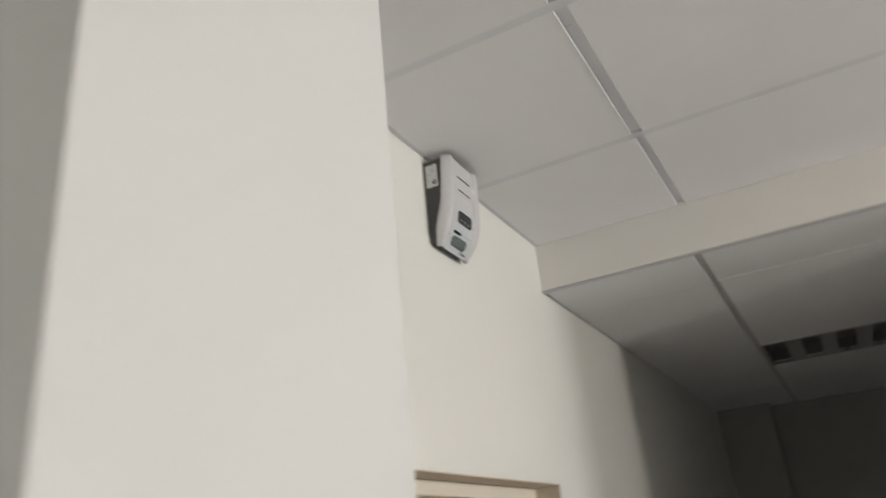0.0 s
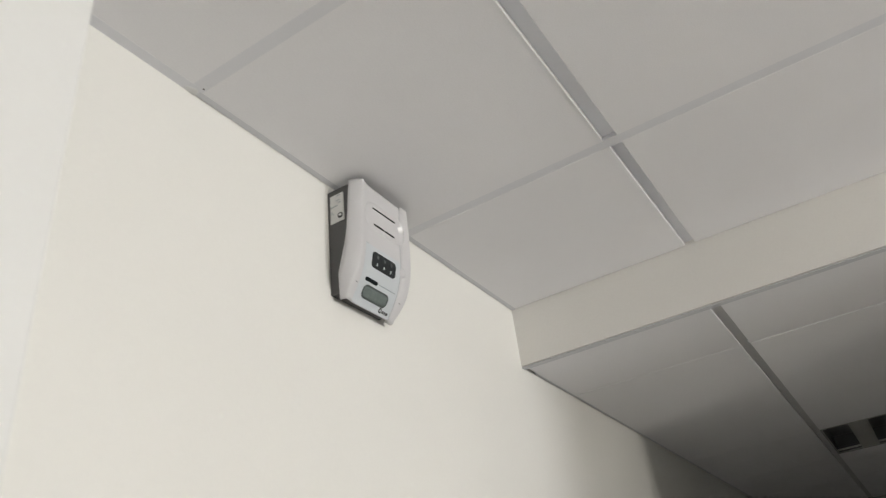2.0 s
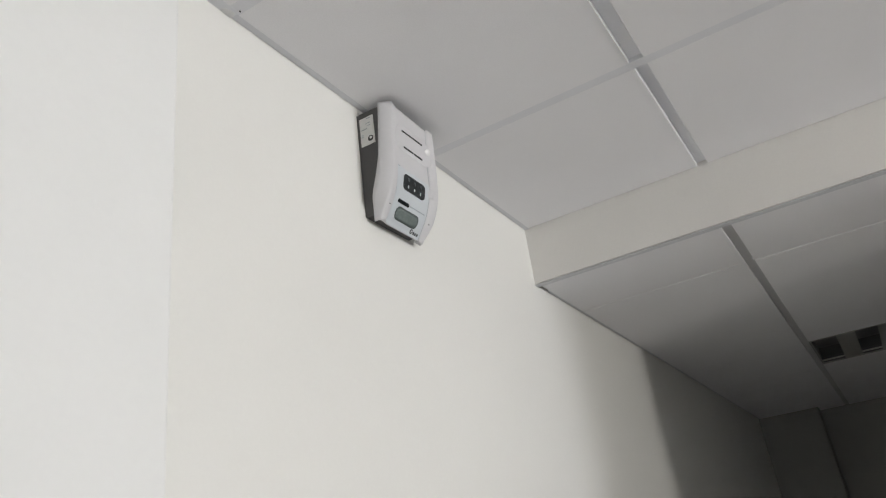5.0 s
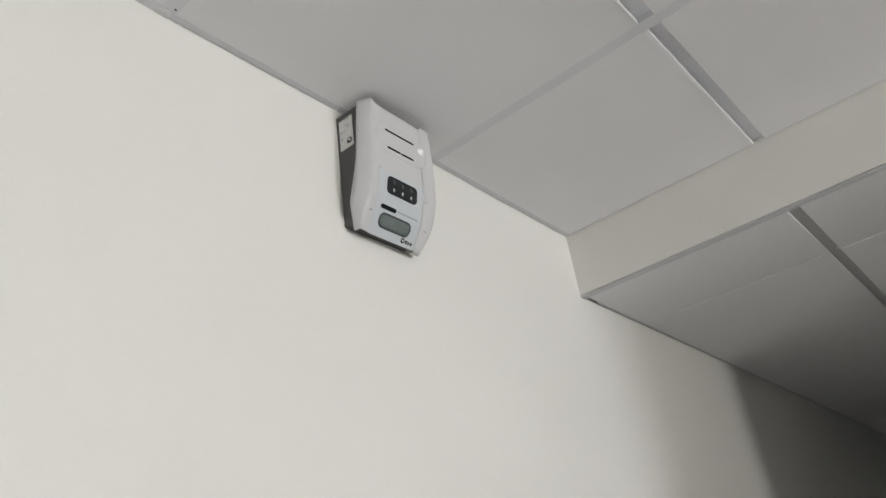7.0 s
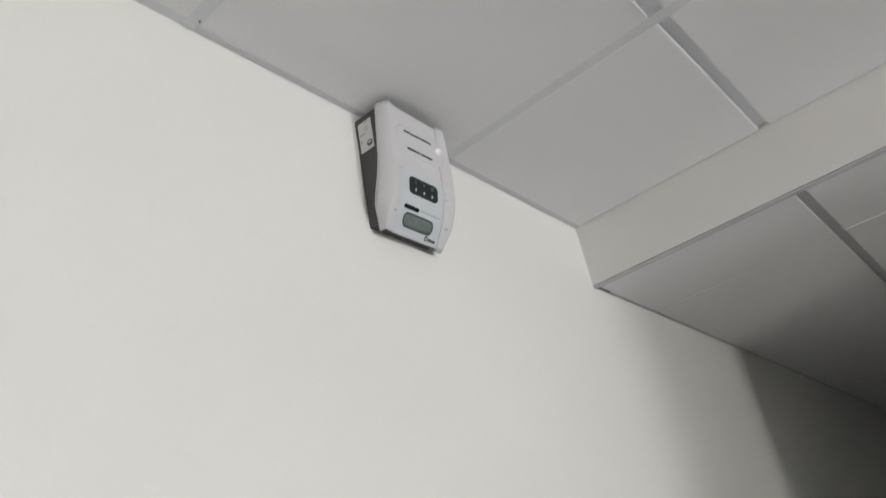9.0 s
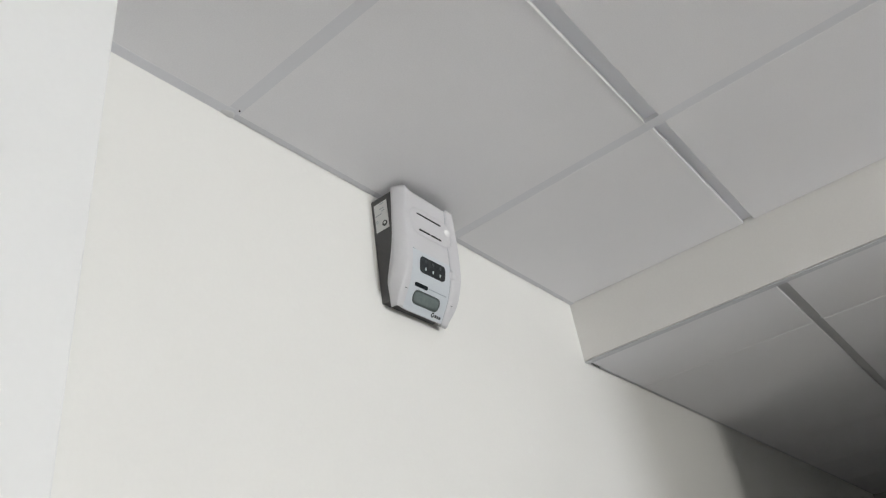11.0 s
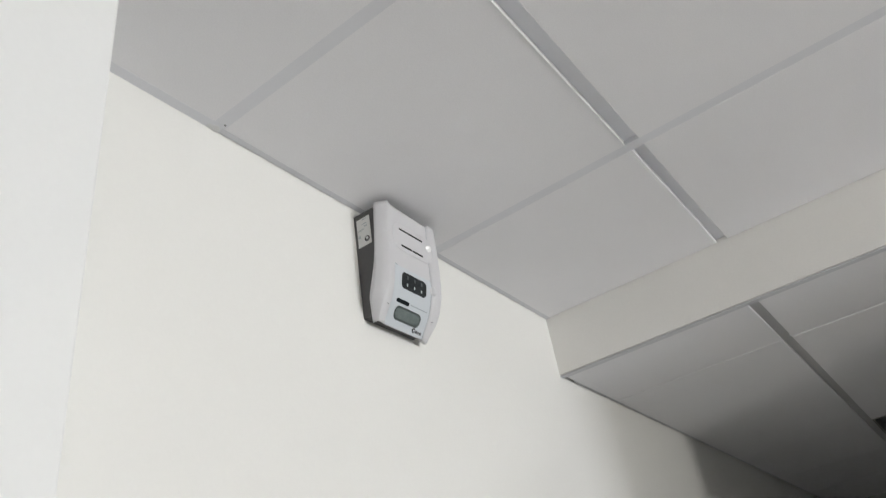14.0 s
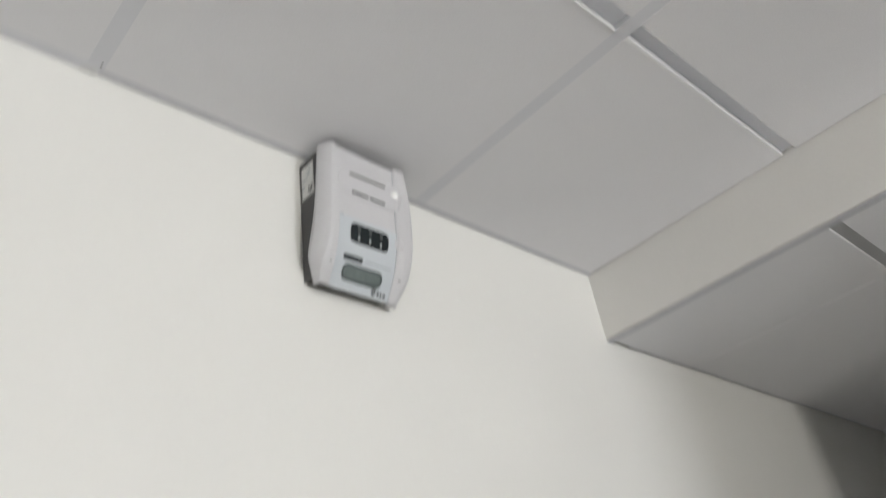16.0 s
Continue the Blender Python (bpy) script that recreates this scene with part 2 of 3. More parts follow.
structure("wall_return", box(XW - 0.02, 0.345, 4.55, YF - 0.003, 0, HL + 0.02, 0.003), M_DARKWALL, "pier in the corner of the unlit room, its dimness partly in the grey", "wall")
# bulkhead between the two ceilings
structure("bulkhead", box(XW - 0.02, XR + 0.02, YB, YB + 0.03, HL + 0.004, H + 0.1, 0.002), M_BULK, "off-white painted bulkhead between two ceiling levels", "bulkhead")
bm = bmesh.new()
add_box(bm, XW - 0.01, XR, YB - 0.0004, YB + 0.0185, HL - 0.0010, HL + 0.0014)
structure("bulkhead_trim", bm, M_TRIM, "thin grey metal angle along the bulkhead's lower edge", "trim")

GAP = 0.0125
GAPY = 0.0112
REC = 0.008
RECL = 0.006


def tile_field(bm, xs, ys, z, gx, gy, t=0.016, short=0.0, drop=None):
    for i in range(len(xs) - 1):
        for j in range(len(ys) - 1):
            x0 = xs[i] + (gx if i else 0.0)
            x1 = xs[i + 1] - gx - (short if i == 0 and ys[j] < 0.5 else 0.0)
            y0, y1 = ys[j] + (gy if j else 0.0), ys[j + 1] - (gy if j < len(ys) - 2 else 0.0)
            sag = (drop or {}).get((i, j), random.uniform(-0.0006, 0.0006))
            add_box(bm, x0, x1, y0, y1, z + sag, z + t + sag, 0.0012, 1)


def lit_edge_strip(x, y0, y1):
    """Lit tile edge beside a ceiling bar: an added narrow sloping strip, painted whiter."""
    bm = bmesh.new()
    vs = [bm.verts.new((x + dx, y, H + dz)) for y in (y0, y1) for dx, dz in ((-0.0010, -0.0007), (0.0004, -0.0007), (0.0013, REC + 0.0018), (-0.0010, REC + 0.0018))]
    for i in range(4):
        j = (i + 1) % 4
        bm.faces.new((vs[i], vs[j], vs[4 + j], vs[4 + i]))
    bm.faces.new(vs[:4]), bm.faces.new(vs[4:])
    return bm


# upper ceiling
bm = bmesh.new()
xs = [XW + 0.008] + [XG + 0.6 * i for i in range(7)] + [XR]
ysu = [YN] + [0.004 + 0.6 * j for j in range(-5, 2)] + [YB - 0.002]
tile_field(bm, xs, ysu, H, GAP, GAPY, short=0.005)
add_box(bm, XW, XR, YN, YB + 0.02, H + 0.05, H + 0.09)
structure("ceiling_upper", bm, M_TILE, "suspended ceiling of matt off-white mineral tiles", "ceiling")
gu = tagged(new("ceiling_grid_upper"), "white enamelled steel bars of the ceiling grid", "ceiling grid", kind="structure")
for x in xs[1:-1]:
    part("main_bar", box(x - GAP - 0.009, x + GAP + 0.004, YN, YB - 0.001, H + REC + 0.002, H + REC + 0.006), M_BAR, gu)
    xe = x - GAP - (0.005 if x < 0.6 else 0.0)
    for y0, y1 in zip([YN] + ysu[1:-1], ysu[1:-1] + [YB - 0.002]):
        part("lit_edge", lit_edge_strip(xe, y0 + GAPY + 0.003, y1 - (GAPY + 0.003 if y1 < 1 else 0.003)), M_LIT_EDGE, gu)
for y in ysu[1:-1]:
    part("cross_bar", box(XW + 0.006, XR, y - GAPY - 0.002, y + GAPY + 0.002, H + 0.0004, H + REC + 0.004), M_CROSS, gu)
structure("wall_angle_upper", box(XW - 0.005, XW + 0.019, PY1, 0.002, H - 0.0005, H - 0.0001), M_CROSS, "white metal angle between pillar and trim joint", "trim")
structure("wall_angle_upper", box(XW + 0.0014, XW + 0.0135, 0.002, YB + 0.001, H - 0.0005, H - 0.0001), M_TRIM, "white metal angle where ceiling meets wall", "trim")
# lower ceiling
XL = XG + 0.006
FX0, FX1, FY0, FY1 = XL + GAP, XL + 0.6 - GAP, 2.662, 3.21
bm = bmesh.new()
xl = [XW + 0.010] + [XL + 0.6 * i for i in range(7)] + [XR]
tile_field(bm, xl, [YB + 0.0175, 1.465, 2.66], HL, GAP, 0.0016, drop={(0, 0): 0.0, (0, 1): 0.0, (1, 0): 0.0, (1, 1): -0.001, (2, 0): 0.0, (2, 1): -0.001})
tile_field(bm, xl[:2], [2.662, 3.262, 3.862, YF], HL, GAP, 0.0012)
tile_field(bm, [XL + GAP, xl[2]], [3.214, 3.862, YF], HL, GAP, 0.0012)
tile_field(bm, [xl[2] + GAP] + xl[3:], [2.662, 3.262, 3.862, YF], HL, GAP, 0.0012)
add_box(bm, XW, XR, YB + 0.03, YF, HL + 0.13, HL + 0.16)
structure("ceiling_lower", bm, M_TILE, "lower suspended ceiling of matt off-white tiles", "ceiling")
gl = tagged(new("ceiling_grid_lower"), "white enamelled steel bars of the lower ceiling grid", "ceiling grid", kind="structure")
# shallow bars, with the shade of a deeper recess painted in
for x in xl[1:-1]:
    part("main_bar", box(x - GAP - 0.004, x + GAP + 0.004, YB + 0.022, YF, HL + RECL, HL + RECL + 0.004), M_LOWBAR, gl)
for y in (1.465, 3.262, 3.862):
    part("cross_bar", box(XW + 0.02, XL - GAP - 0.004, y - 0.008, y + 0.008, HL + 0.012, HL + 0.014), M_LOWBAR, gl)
    part("cross_bar", box(FX1 + 0.004, XR, y - 0.008, y + 0.008, HL + 0.004, HL + 0.006), M_BAR, gl)
    if y < 2.5:
        part("cross_bar", box(FX0 - 0.004, FX1 + 0.004, y - 0.008, y + 0.008, HL + 0.004, HL + 0.006), M_BAR, gl)
bm = bmesh.new()
add_box(bm, XW + 0.001, XW + 0.012, YB + 0.075, YF, HL + 0.003, HL + 0.006)
structure("wall_angle_lower", bm, M_TRIM, "white metal angle where the lower ceiling meets the wall", "trim")

# ---- windows of the daylight wall ----
# the third window only dresses the added fill lamp
for y0, y1 in WINDOWS:
    w = tagged(new("window_1"), "white-framed window with clear glass", "window", "windows of the daylight wall", "structure")
    w.location = (XR + 0.1, 0, 0)
    bm = bmesh.new()
    for a, b, c, d in ((y0, y0 + 0.05, WZ0, WZ1), (y1 - 0.05, y1, WZ0, WZ1), (y0 + 0.05, y1 - 0.05, WZ0, WZ0 + 0.05), (y0 + 0.05, y1 - 0.05, WZ1 - 0.05, WZ1)):
        add_box(bm, 0.0, 0.05, a, b, c, d, 0.003, 1)
    part("window_frame", bm, M_BAR, w)
    p = part("pane", box(0.02, 0.026, y0 + 0.05, y1 - 0.05, WZ0 + 0.05, WZ1 - 0.05), M_GLASS, w)
    p.visible_shadow = False

# ---- borrowed-light window in the long wall, and the lit room behind it ----
bw = tagged(new("window_2"), "cream-framed internal window onto a warmly lit room", "window", kind="structure")
bm = bmesh.new()
RX0 = XW - 0.075
add_box(bm, RX0, XW - 0.001, WY0, WY1, WTOP - 0.003, WTOP - 0.0005)
add_box(bm, RX0, XW - 0.001, WY1 - 0.003, WY1 - 0.0005, WB, WTOP - 0.003)
add_box(bm, RX0, XW - 0.001, WY0 + 0.0005, WY0 + 0.003, WB, WTOP - 0.003)
part("reveal_lining", bm, M_REVEAL, bw, "tan painted reveal lining")
bm = bmesh.new()
f0, f1, g0, g1 = WY0 + 0.003, WY1 - 0.003, WB + 0.02, WTOP - 0.003
for a, b, c, d in ((f0, f0 + 0.036, g0, g1), (f1 - 0.036, f1, g0, g1), (f0 + 0.036, f1 - 0.036, g0, g0 + 0.036), (f0 + 0.036, f1 - 0.036, g1 - 0.036, g1)):
    add_box(bm, RX0 - 0.04, RX0, a, b, c, d, 0.006, 2)
part("window_frame", bm, M_FRAME, bw, "cream painted frame")
part("window_sill", box(RX0, XW + 0.03, WY0 + 0.002, WY1 - 0.002, WB - 0.0, WB + 0.02, 0.004), M_FRAME, bw)
p = part("pane", box(RX0 - 0.024, RX0 - 0.018, f0 + 0.038, f1 - 0.038, g0 + 0.038, g1 - 0.038), M_GLASS, bw)
p.visible_shadow = False
bm = bmesh.new()
add_box(bm, -2.6, -2.5, -0.8, 1.8, 0, 2.6)
add_box(bm, -2.5, XW - WT, -0.9, -0.8, 0, 2.6)
add_box(bm, -2.5, XW - WT, 1.8, 1.9, 0, 2.6)
add_box(bm, -2.5, XW - WT, -0.8, 1.8, 2.5, 2.6)
add_box(bm, -2.5, XW - WT, -0.8, 1.8, -0.1, 0)
structure("wall_lit_room", bm, M_WARMWALL, "warm cream painted walls of the room behind", "wall")

# ---- recessed louvre luminaire in the lower ceiling ----
lum = tagged(new("ceiling_light"), "unlit recessed fluorescent light with dark louvre cells", "ceiling light")
lum.location = (FX0, FY0, HL)
LX, LY = FX1 - FX0, FY1 - FY0
bm = bmesh.new()
add_box(bm, 0, LX, 0, LY, 0.075, 0.08)
for a, b, c, d in ((0, LX, 0, 0.004), (0, LX, LY - 0.004, LY), (0, 0.004, 0.004, LY - 0.004), (LX - 0.004, LX, 0.004, LY - 0.004)):
    add_box(bm, a, b, c, d, 0.001, 0.075)
part("housing", bm, M_HOUSING, lum, "dark metal housing")
bm = bmesh.new()
for a, b, c, d in ((0, LX, 0.004, 0.010), (0, LX, LY - 0.010, LY - 0.004), (0.004, 0.008, 0.010, LY - 0.010), (LX - 0.008, LX - 0.004, 0.010, LY - 0.010)):
    add_box(bm, a, b, c, d, -0.002, 0.004, 0.001, 1)
part("frame", bm, M_VANE, lum, "grey enamelled frame")
part("reflector", box(0.006, LX - 0.006, LY - 0.034, LY - 0.022, 0.008, 0.014, 0.002, 2), M_ALU, lum, "bright aluminium reflector strip")
nv = 4
for k in range(nv):
    x = 0.005 + 0.096 + 0.155 * k + 0.038
    if x > LX - 0.03:
        break
    bm = bmesh.new()
    vs = [bm.verts.new((x + dx, y, z)) for y in (0.010, LY - 0.010) for dx, z in ((-0.036, 0.0), (0.036, 0.0), (0.012, 0.022), (0.004, 0.045), (-0.004, 0.045), (-0.012, 0.022))]
    for i in range(6):
        j = (i + 1) % 6
        bm.faces.new((vs[i], vs[j], vs[6 + j], vs[6 + i]))
    bm.faces.new(vs[:6]), bm.faces.new(vs[6:])
    part("vane", bm, M_VANE, lum)

# ---- alarm unit on the wall ----
# local frame: x out from the wall, y along it, z up from the unit's lower edge
AY, AZ, AH, AWD = 0.338, 2.593, 0.241, 0.180
alarm = tagged(new("alarm_unit"), "wall-mounted alarm sounder with light grey curved cover and dark base", "alarm")
alarm.location = (XW, AY, AZ)
PROF = [(-0.0035, 0.021), (0.0, 0.024), (0.008, 0.030), (0.02, 0.0385), (0.04, 0.050), (0.06, 0.057), (0.08, 0.0625), (0.10, 0.0655), (0.13, 0.067), (0.16, 0.068), (0.19, 0.0695), (0.22, 0.073), (0.241, 0.0745)]
BACK = [(-0.0035, 0.013), (0.0, 0.015), (0.012, 0.019), (0.03, 0.023), (0.05, 0.027), (0.07, 0.033), (0.10, 0.041), (0.13, 0.046), (0.17, 0.049), (0.241, 0.053)]
LEFT = [(-0.0035, 0.0155), (0.012, 0.009), (0.025, 0.0045), (0.035, 0.001), (0.042, 0.0), (0.08, 0.001), (0.241, 0.008)]
RIGHT = [(-0.0035, 0.1675), (0.004, 0.1715), (0.02, 0.1775), (0.04, 0.182), (0.09, 0.1855), (0.15, 0.188), (0.19, 0.187), (0.241, 0.178)]
YA, YC = 0.024, 0.149     # edges of the recessed middle of the cover


def along(table, z):
    for (a, p), (b, q) in zip(table, table[1:]):
        if z <= b:
            f = (z - a) / (b - a)
            f = max(0.0, min(1.0, f))
            return p + (q - p) * f
    return table[-1][1]


def smooth_along(table, z, r=0.012):
    return sum(along(table, max(-0.0035, min(AH, z + r * k / 4))) for k in range(-4, 5)) / 9


def front(z):
    return smooth_along(PROF, z)


def surf(y, z):
    """Depth of the cover's front: the middle lies lower than the two flanges."""
    f = max(0.0, min(1.0, (y - YC + 0.001) / 0.003))
    g = max(0.0, min(1.0, (YA + 0.022 - y) / 0.022))
    return front(z) + 0.0028 * f * f * (3 - 2 * f) + 0.003 * g * g * (3 - 2 * g)


def back(z):
    return smooth_along(BACK, z)


def on_front(bm, y0, y1, z0, z1, lift, thick, radius=0.0, ny=6, nz=8, taper=0.0):
    """A plate that follows the cover's curve, lift proud of it, with round corners."""
    cy, cz = (y0 + y1) / 2, (z0 + z1) / 2
    hy, hz = (y1 - y0) / 2, (z1 - z0) / 2
    radius = min(radius, hy - 1e-4, hz - 1e-4)
    cols = sorted({-hy + 2 * hy * i / ny for i in range(ny + 1)} | ({s * (hy - radius + radius * math.sin(radians(a))) for a in (0, 22, 45, 67, 90) for s in (-1, 1)} if radius > 0 else set()))
    top, low = [], []
    for c in cols:
        over = max(0.0, abs(c) - (hy - radius))
        hh = hz - radius + math.sqrt(max(0.0, radius * radius - over * over)) if radius > 0 else hz
        hh = max(hh, 1e-4)
        tcol, lcol = [], []
        for k in range(nz + 1):
            z = cz - hh + 2 * hh * k / nz
            edge = 1.0
            if taper:
                d = min(hh - abs(z - cz), hy - abs(c) + 1e-5)
                edge = min(1.0, max(0.0, d / taper))
                edge = math.sin(edge * math.pi / 2)
            x = surf(cy + c, z) + lift * edge
            tcol.append(bm.verts.new((x, cy + c, z)))
            lcol.append(bm.verts.new((surf(cy + c, z) - thick, cy + c, z)))
        top.append(tcol), low.append(lcol)
    for i in range(len(cols) - 1):
        for k in range(nz):
            bm.faces.new((top[i][k], top[i + 1][k], top[i + 1][k + 1], top[i][k + 1]))
            bm.faces.new((low[i][k], low[i][k + 1], low[i + 1][k + 1], low[i + 1][k]))
        bm.faces.new((top[i][0], low[i][0], low[i + 1][0], top[i + 1][0]))
        bm.faces.new((top[i][nz], top[i + 1][nz], low[i + 1][nz], low[i][nz]))
    for k in range(nz):
        bm.faces.new((top[0][k], top[0][k + 1], low[0][k + 1], low[0][k]))
        bm.faces.new((top[-1][k], low[-1][k], low[-1][k + 1], top[-1][k + 1]))
    return bm


# cover: one loft with rounded shoulders, hollow towards the wall
bm = bmesh.new()
NZ = 44
rings = []
for k in range(NZ + 1):
    z = -0.0035 + (AH + 0.0035) * k / NZ
    b = back(z)
    fl, fr = surf(0.020, z), front(z) + 0.0028
    ya, yb = smooth_along(LEFT, z, 0.004), smooth_along(RIGHT, z)
    DL, DR = max(0.002, min(0.021, (fl - b) * 0.85)), max(0.002, min(0.010, (fr - b) * 0.8))
    k2 = max(0.0, min(1.0, z / 0.06))
    WL = (0.019 - 0.5 * ya) * (0.3 + 0.7 * k2 * k2 * (3 - 2 * k2))
    pts = [(b, ya)]
    for a in range(0, 91, 9):
        # a chamfer with softly rounded ends
        sn, cs, f = math.sin(radians(a)), math.cos(radians(a)), a / 90
        pts.append((fl - DL + DL * (0.35 * sn + 0.65 * f), ya + WL - WL * (0.35 * cs + 0.65 * (1 - f))))
    pts += [(surf(y, z), y) for y in (0.025, 0.029, 0.033, 0.037, 0.041, 0.046, 0.05, 0.09, 0.13, 0.148, 0.1488, 0.1495, 0.1502)]
    for a in range(90, -1, -15):
        pts.append((fr - DR + DR * math.sin(radians(a)), yb - 0.011 + 0.011 * math.cos(radians(a))))
    pts.append((b, yb))
    # the middle of the cover ends a little below its two shoulders,
    # and the wall-side shoulder stands highest
    def top(y):
        if k < NZ:
            return 0.0
        return -0.0005 - 0.0045 * (y - 0.026) / 0.12 if 0.026 < y < 0.1495 else (0.0025 if y < 0.1 else 0.0)
    rings.append([bm.verts.new((x, y, z + top(y))) for x, y in pts])
for r0, r1 in zip(rings, rings[1:]):
    for i in range(len(r0) - 1):
        bm.faces.new((r0[i], r0[i + 1], r1[i + 1], r1[i]))
# closed foot of the far flange
foot = [v for v in rings[0] if v.co.y > 0.1493]
bm.faces.new(foot + [bm.verts.new((back(-0.0035), foot[0].co.y, -0.0035))])
cover = part("cover", bm, M_COVER, alarm, "light grey satin plastic cover", smooth=True)
mod = cover.modifiers.new("thickness", "SOLIDIFY")
mod.thickness, mod.offset = 0.003, -1

# base
bm = bmesh.new()
NB = 16
ringb = []
for k in range(NB + 1):
    z = 0.007 + (AH - 0.012) * k / NB
    f, b = front(z) - 0.005, back(z) + (0.003 if z > 0.05 else -0.001)
    f = max(f, b + 0.0005)
    ringb.append([bm.verts.new((x, y, z)) for x, y in ((0, 0.008), (b, 0.0095), (f, 0.042), (f, 0.145), (b, 0.151), (0, 0.152))])
for r0, r1 in zip(ringb, ringb[1:]):
    for i in range(6):
        bm.faces.new((r0[i], r0[(i + 1) % 6], r1[(i + 1) % 6], r1[i]))
bm.faces.new(ringb[0]), bm.faces.new(ringb[-1])
bmesh.ops.bevel(bm, geom=[e for e in bm.edges if e.calc_face_angle(0) > 1.0], offset=0.002, segments=2, affect="EDGES", profile=0.5)
part("base", bm, M_BASE, alarm, "dark grey plastic back box")
part("front_panel", on_front(bmesh.new(), 0.0340, 0.1468, -0.003, 0.108, 0.0005, 0.001, 0.003, 8, 16), M_PANEL, alarm, "pale blue-grey printed overlay")
part("seam", on_front(bmesh.new(), 0.1474, 0.1482, -0.003, 0.240, 0.0004, 0.001, 0, 1, 30), M_GREYINK, alarm)
part("raised_band", on_front(bmesh.new(), 0.034, 0.163, 0.147, 0.208, 0.0022, 0.001, 0.028, 28, 18, taper=0.015), M_COVER, alarm, "raised oval band moulded in the cover", smooth=True)
for y0, y1, z in ((0.056, 0.130, 0.1935), (0.060, 0.093, 0.1578), (0.096, 0.127, 0.1578)):
    part("slot", on_front(bmesh.new(), y0, y1, z - 0.0018, z + 0.0018, 0.0027, 0.0005, 0.0012, 6, 2), M_SLOT, alarm, "narrow black slot")
bm = bmesh.new()
AIM = Vector((0.82, -0.34, -0.46)).normalized()
RD, TIP = 0.03, Vector((surf(0.144, 0.182) + 0.0052, 0.1462, 0.182))
bmesh.ops.create_uvsphere(bm, u_segments=96, v_segments=64, radius=RD)
bmesh.ops.translate(bm, vec=TIP - AIM * RD, verts=bm.verts)
bmesh.ops.bisect_plane(bm, geom=bm.verts[:] + bm.edges[:] + bm.faces[:], plane_co=TIP - AIM * 0.0011, plane_no=AIM, clear_inner=True)
rim = bmesh.ops.extrude_edge_only(bm, edges=[e for e in bm.edges if e.is_boundary])
bmesh.ops.translate(bm, vec=-AIM * 0.006, verts=[v for v in rim["geom"] if isinstance(v, bmesh.types.BMVert)])
part("indicator", bm, M_DOME, alarm, "small glossy white indicator dome", smooth=True)
pad = part("diode_window", on_front(bmesh.new(), 0.056, 0.130, 0.066, 0.098, 0.0020, 0.001, 0.008, 12, 8), M_BLACK, alarm, "black glossy window with six diodes")
for i in range(3):
    for j in range(2):
        y, z = 0.0715 + 0.0215 * i, 0.0745 + 0.0145 * j
        w, h = (0.0020, 0.0031) if j == 0 else (0.003, 0.0042)
        part("diode", on_front(bmesh.new(), y - w, y + w, z - h, z + h, 0.0023, 0.0005, w - 0.0001, 4, 4), M_KEY if j == 0 else M_KEYDIM, pad)
part("status_bar", on_front(bmesh.new(), 0.048, 0.084, 0.0378, 0.0443, 0.0018, 0.001, 0.0025, 8, 3), M_BLACK, alarm, "black status strip")
part("caption_bar", on_front(bmesh.new(), 0.088, 0.140, 0.0412, 0.0426, 0.0011, 0.0005, 0, 6, 1), M_GREYINK, alarm)
part("lens_rim", on_front(bmesh.new(), 0.0505, 0.1275, 0.0100, 0.0330, 0.0011, 0.001, 0.0105, 14, 8), M_RIM, alarm, "dark rim round the lens")
part("strobe_lens", on_front(bmesh.new(), 0.0525, 0.1255, 0.0117, 0.0313, 0.0026, 0.001, 0.010, 14, 8, taper=0.004), M_LENS, alarm, "smoky green strobe lens, unlit", smooth=True)
for y0, y1, z0, z1, r in ((0.1130, 0.1210, 0.0008, 0.0093, 0.004), (0.1235, 0.1280, 0.0018, 0.0070, 0.001), (0.1300, 0.1334, 0.0018, 0.0064, 0), (0.1354, 0.1405, 0.0018, 0.0066, 0.002)):
    part("emblem", on_front(bmesh.new(), y0, y1, z0, z1, 0.0013, 0.0005, r, 4, 3), M_INK, alarm)
part("emblem_hole", on_front(bmesh.new(), 0.1152, 0.1188, 0.0030, 0.0070, 0.0016, 0.0005, 0.0017, 3, 3), M_PANEL, alarm)
for y, z in ((0.0265, 0.027), (0.1595, 0.029)):
    sc = part("screw", on_front(bmesh.new(), y - 0.0042, y + 0.0042, z - 0.0042, z + 0.0042, 0.0003, 0.0005, 0.0041, 6, 4), M_COVER, alarm)
    part("screw_slot", on_front(bmesh.new(), y - 0.003, y + 0.003, z - 0.0004, z + 0.0004, 0.0006, 0.0005, 0, 3, 1), M_INK, sc)
for y, z in ((0.1520, 0.088),):
    part("catch", on_front(bmesh.new(), y - 0.009, y + 0.009, z - 0.010, z + 0.010, 0.0012, 0.001, 0.0088, 10, 6, taper=0.0015), M_COVER, alarm, smooth=True)
part("overlay_mark", on_front(bmesh.new(), 0.0355, 0.0425, 0.1070, 0.1080, 0.0012, 0.0005, 0, 2, 1), M_GREYINK, alarm)
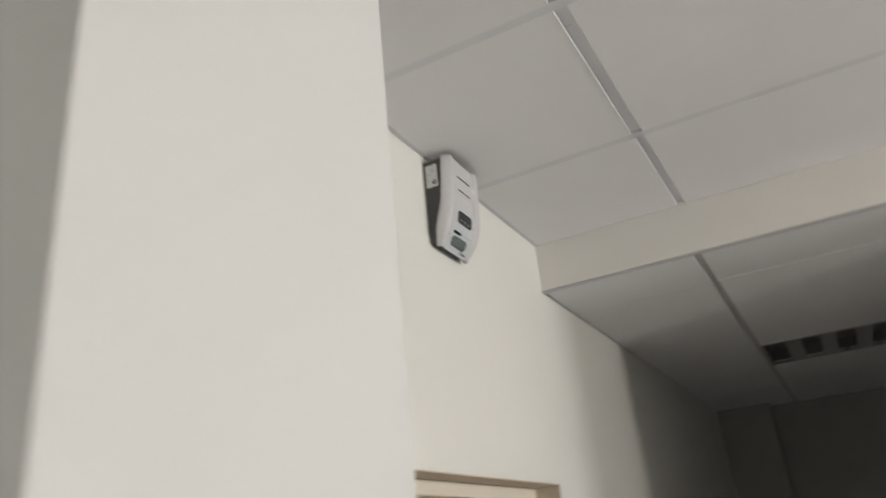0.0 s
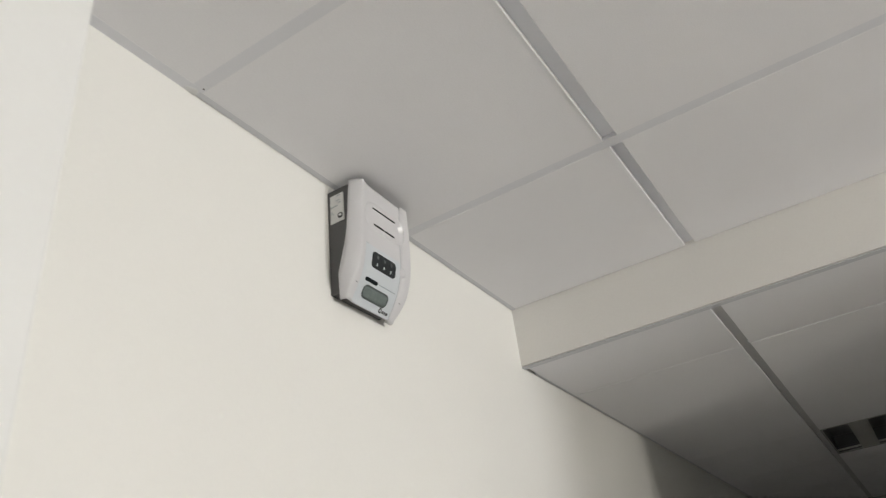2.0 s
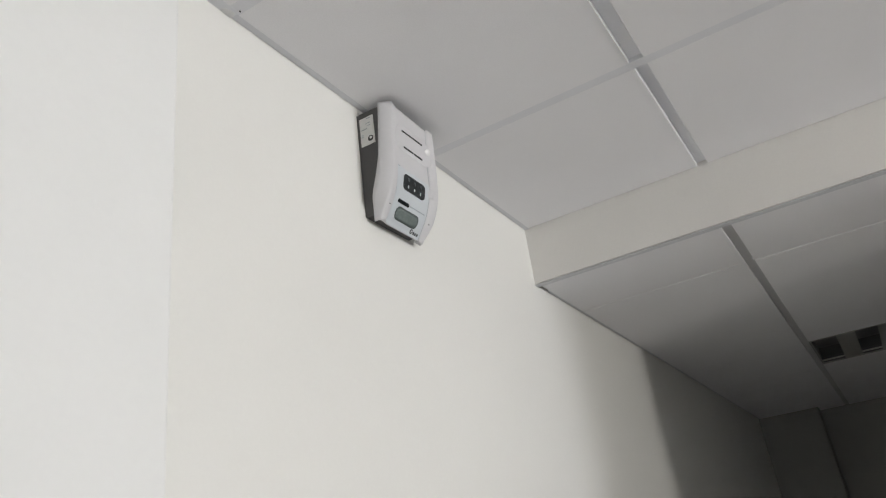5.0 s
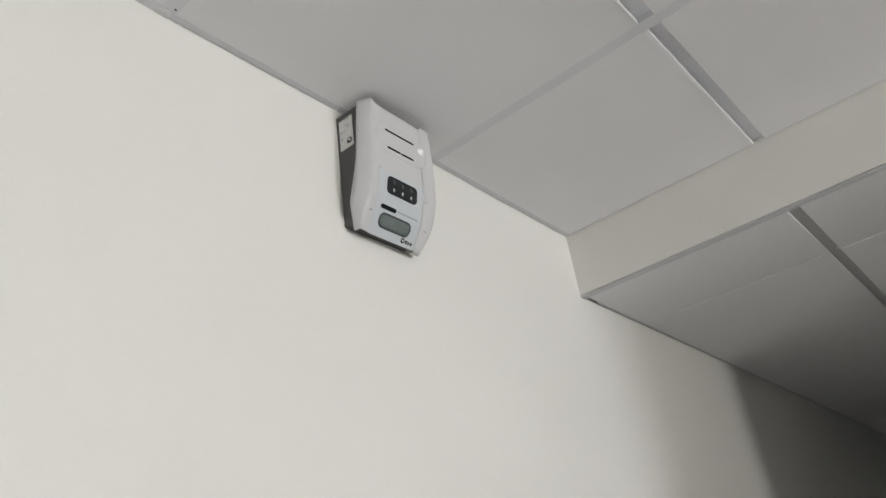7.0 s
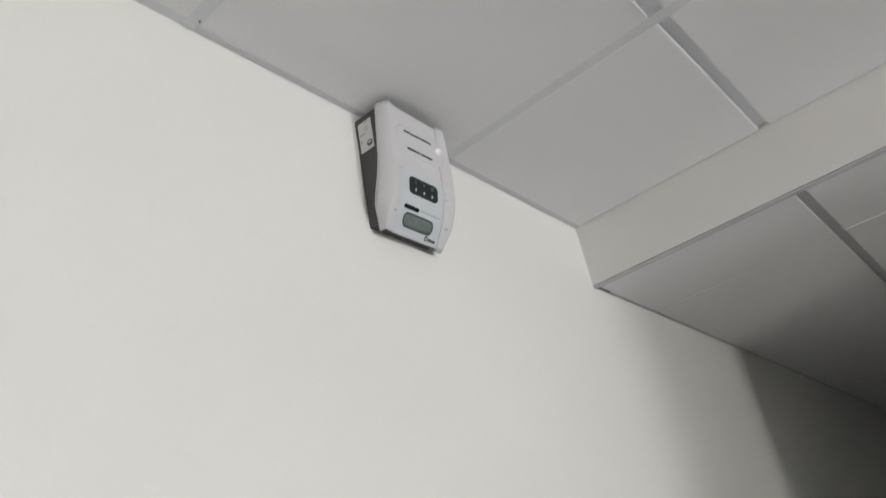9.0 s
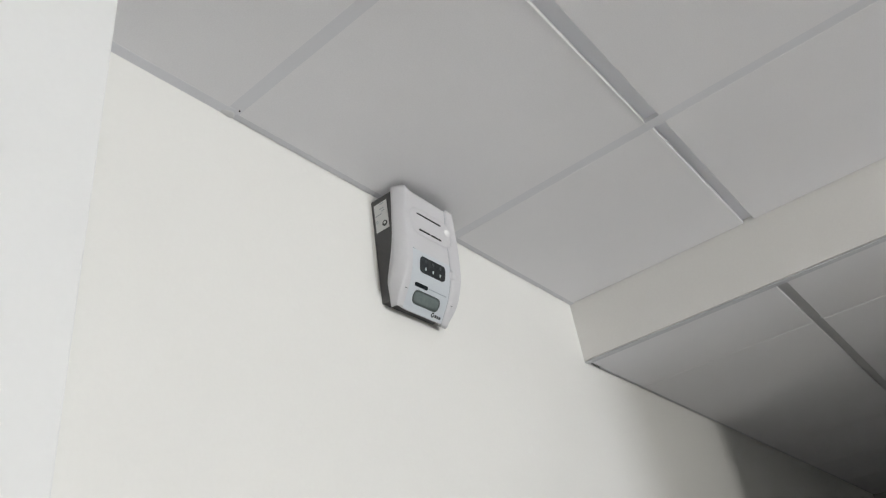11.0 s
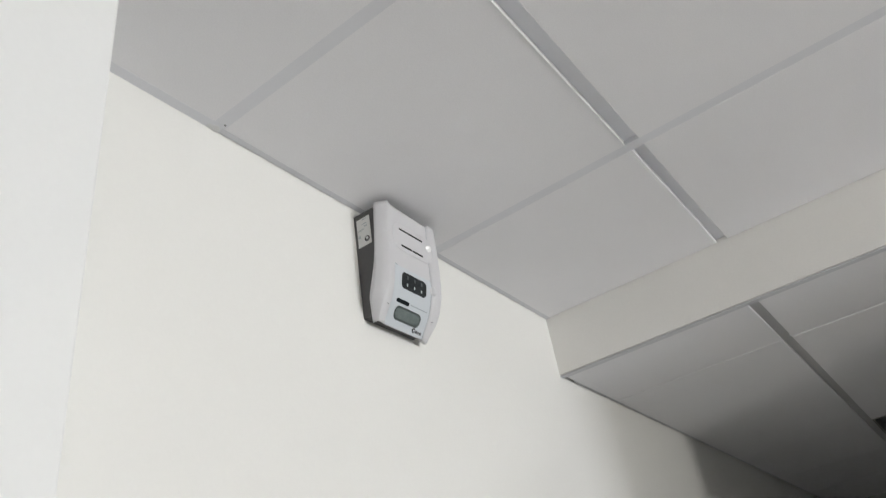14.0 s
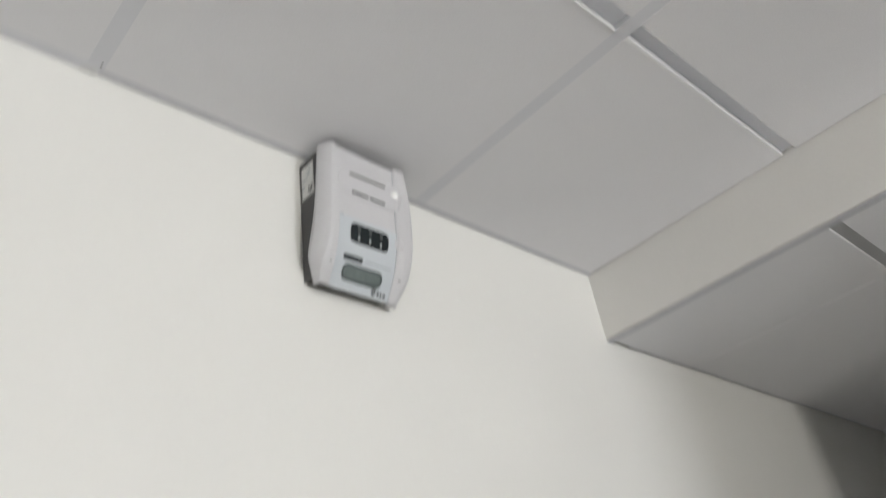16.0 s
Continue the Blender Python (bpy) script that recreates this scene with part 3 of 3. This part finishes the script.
# sticker on the base's side
st = part("sticker", box(0.006, 0.039, 0.0078, 0.0090, 0.159, 0.2235), M_STICKER, alarm, "white rating sticker")
bm = bmesh.new()
bmesh.ops.create_cone(bm, cap_ends=True, segments=24, radius1=0.0062, radius2=0.0062, depth=0.0006,
                      matrix=Matrix.Translation((0.0295, 0.0075, 0.172)) @ Matrix.Rotation(radians(90), 4, "X"))
part("stamp", bm, M_INK, st, "round dark stamp")
bm = bmesh.new()
bmesh.ops.create_cone(bm, cap_ends=True, segments=20, radius1=0.0030, radius2=0.0030, depth=0.0006,
                      matrix=Matrix.Translation((0.0300, 0.0070, 0.1728)) @ Matrix.Rotation(radians(90), 4, "X"))
part("stamp_centre", bm, M_STICKER, st)
for k, (x0, x1, z) in enumerate(((0.008, 0.014, 0.180), (0.008, 0.013, 0.184), (0.022, 0.032, 0.219), (0.020, 0.031, 0.208), (0.024, 0.032, 0.202), (0.008, 0.024, 0.196))):
    part("print_line", box(x0, x1, 0.0072, 0.0079, z, z + 0.0012), M_GREYINK, st)

# joint of the wall angle: a smear of filler with a lap of metal and one rivet
jp = tagged(new("angle_joint"), "small white filled joint in the ceiling's edge trim", "trim joint")
jp.location = (XW + 0.006, 0.000, H - 0.0012)
bm = bmesh.new()
bmesh.ops.create_uvsphere(bm, u_segments=20, v_segments=10, radius=1.0)
for v in bm.verts:
    a = math.atan2(v.co.y, v.co.x)
    r = 1 + 0.12 * math.sin(3 * a + 0.7) + 0.08 * math.sin(5 * a)
    v.co = (v.co.x * 0.0075 * r, v.co.y * 0.0125 * r, v.co.z * 0.0012)
part("filler", bm, M_FILLER, jp, "white smeared filler", smooth=True)
part("lap", box(0.002, 0.0145, -0.011, 0.0118, 0.0004, 0.0011, 0.0003, 1), M_CROSS, jp)
bm = bmesh.new()
bmesh.ops.create_cone(bm, cap_ends=True, segments=12, radius1=0.0016, radius2=0.0016, depth=0.001, matrix=Matrix.Translation((0.0165, 0.0105, 0.0006)))
part("rivet", bm, M_SLOT, jp, "dark rivet hole")
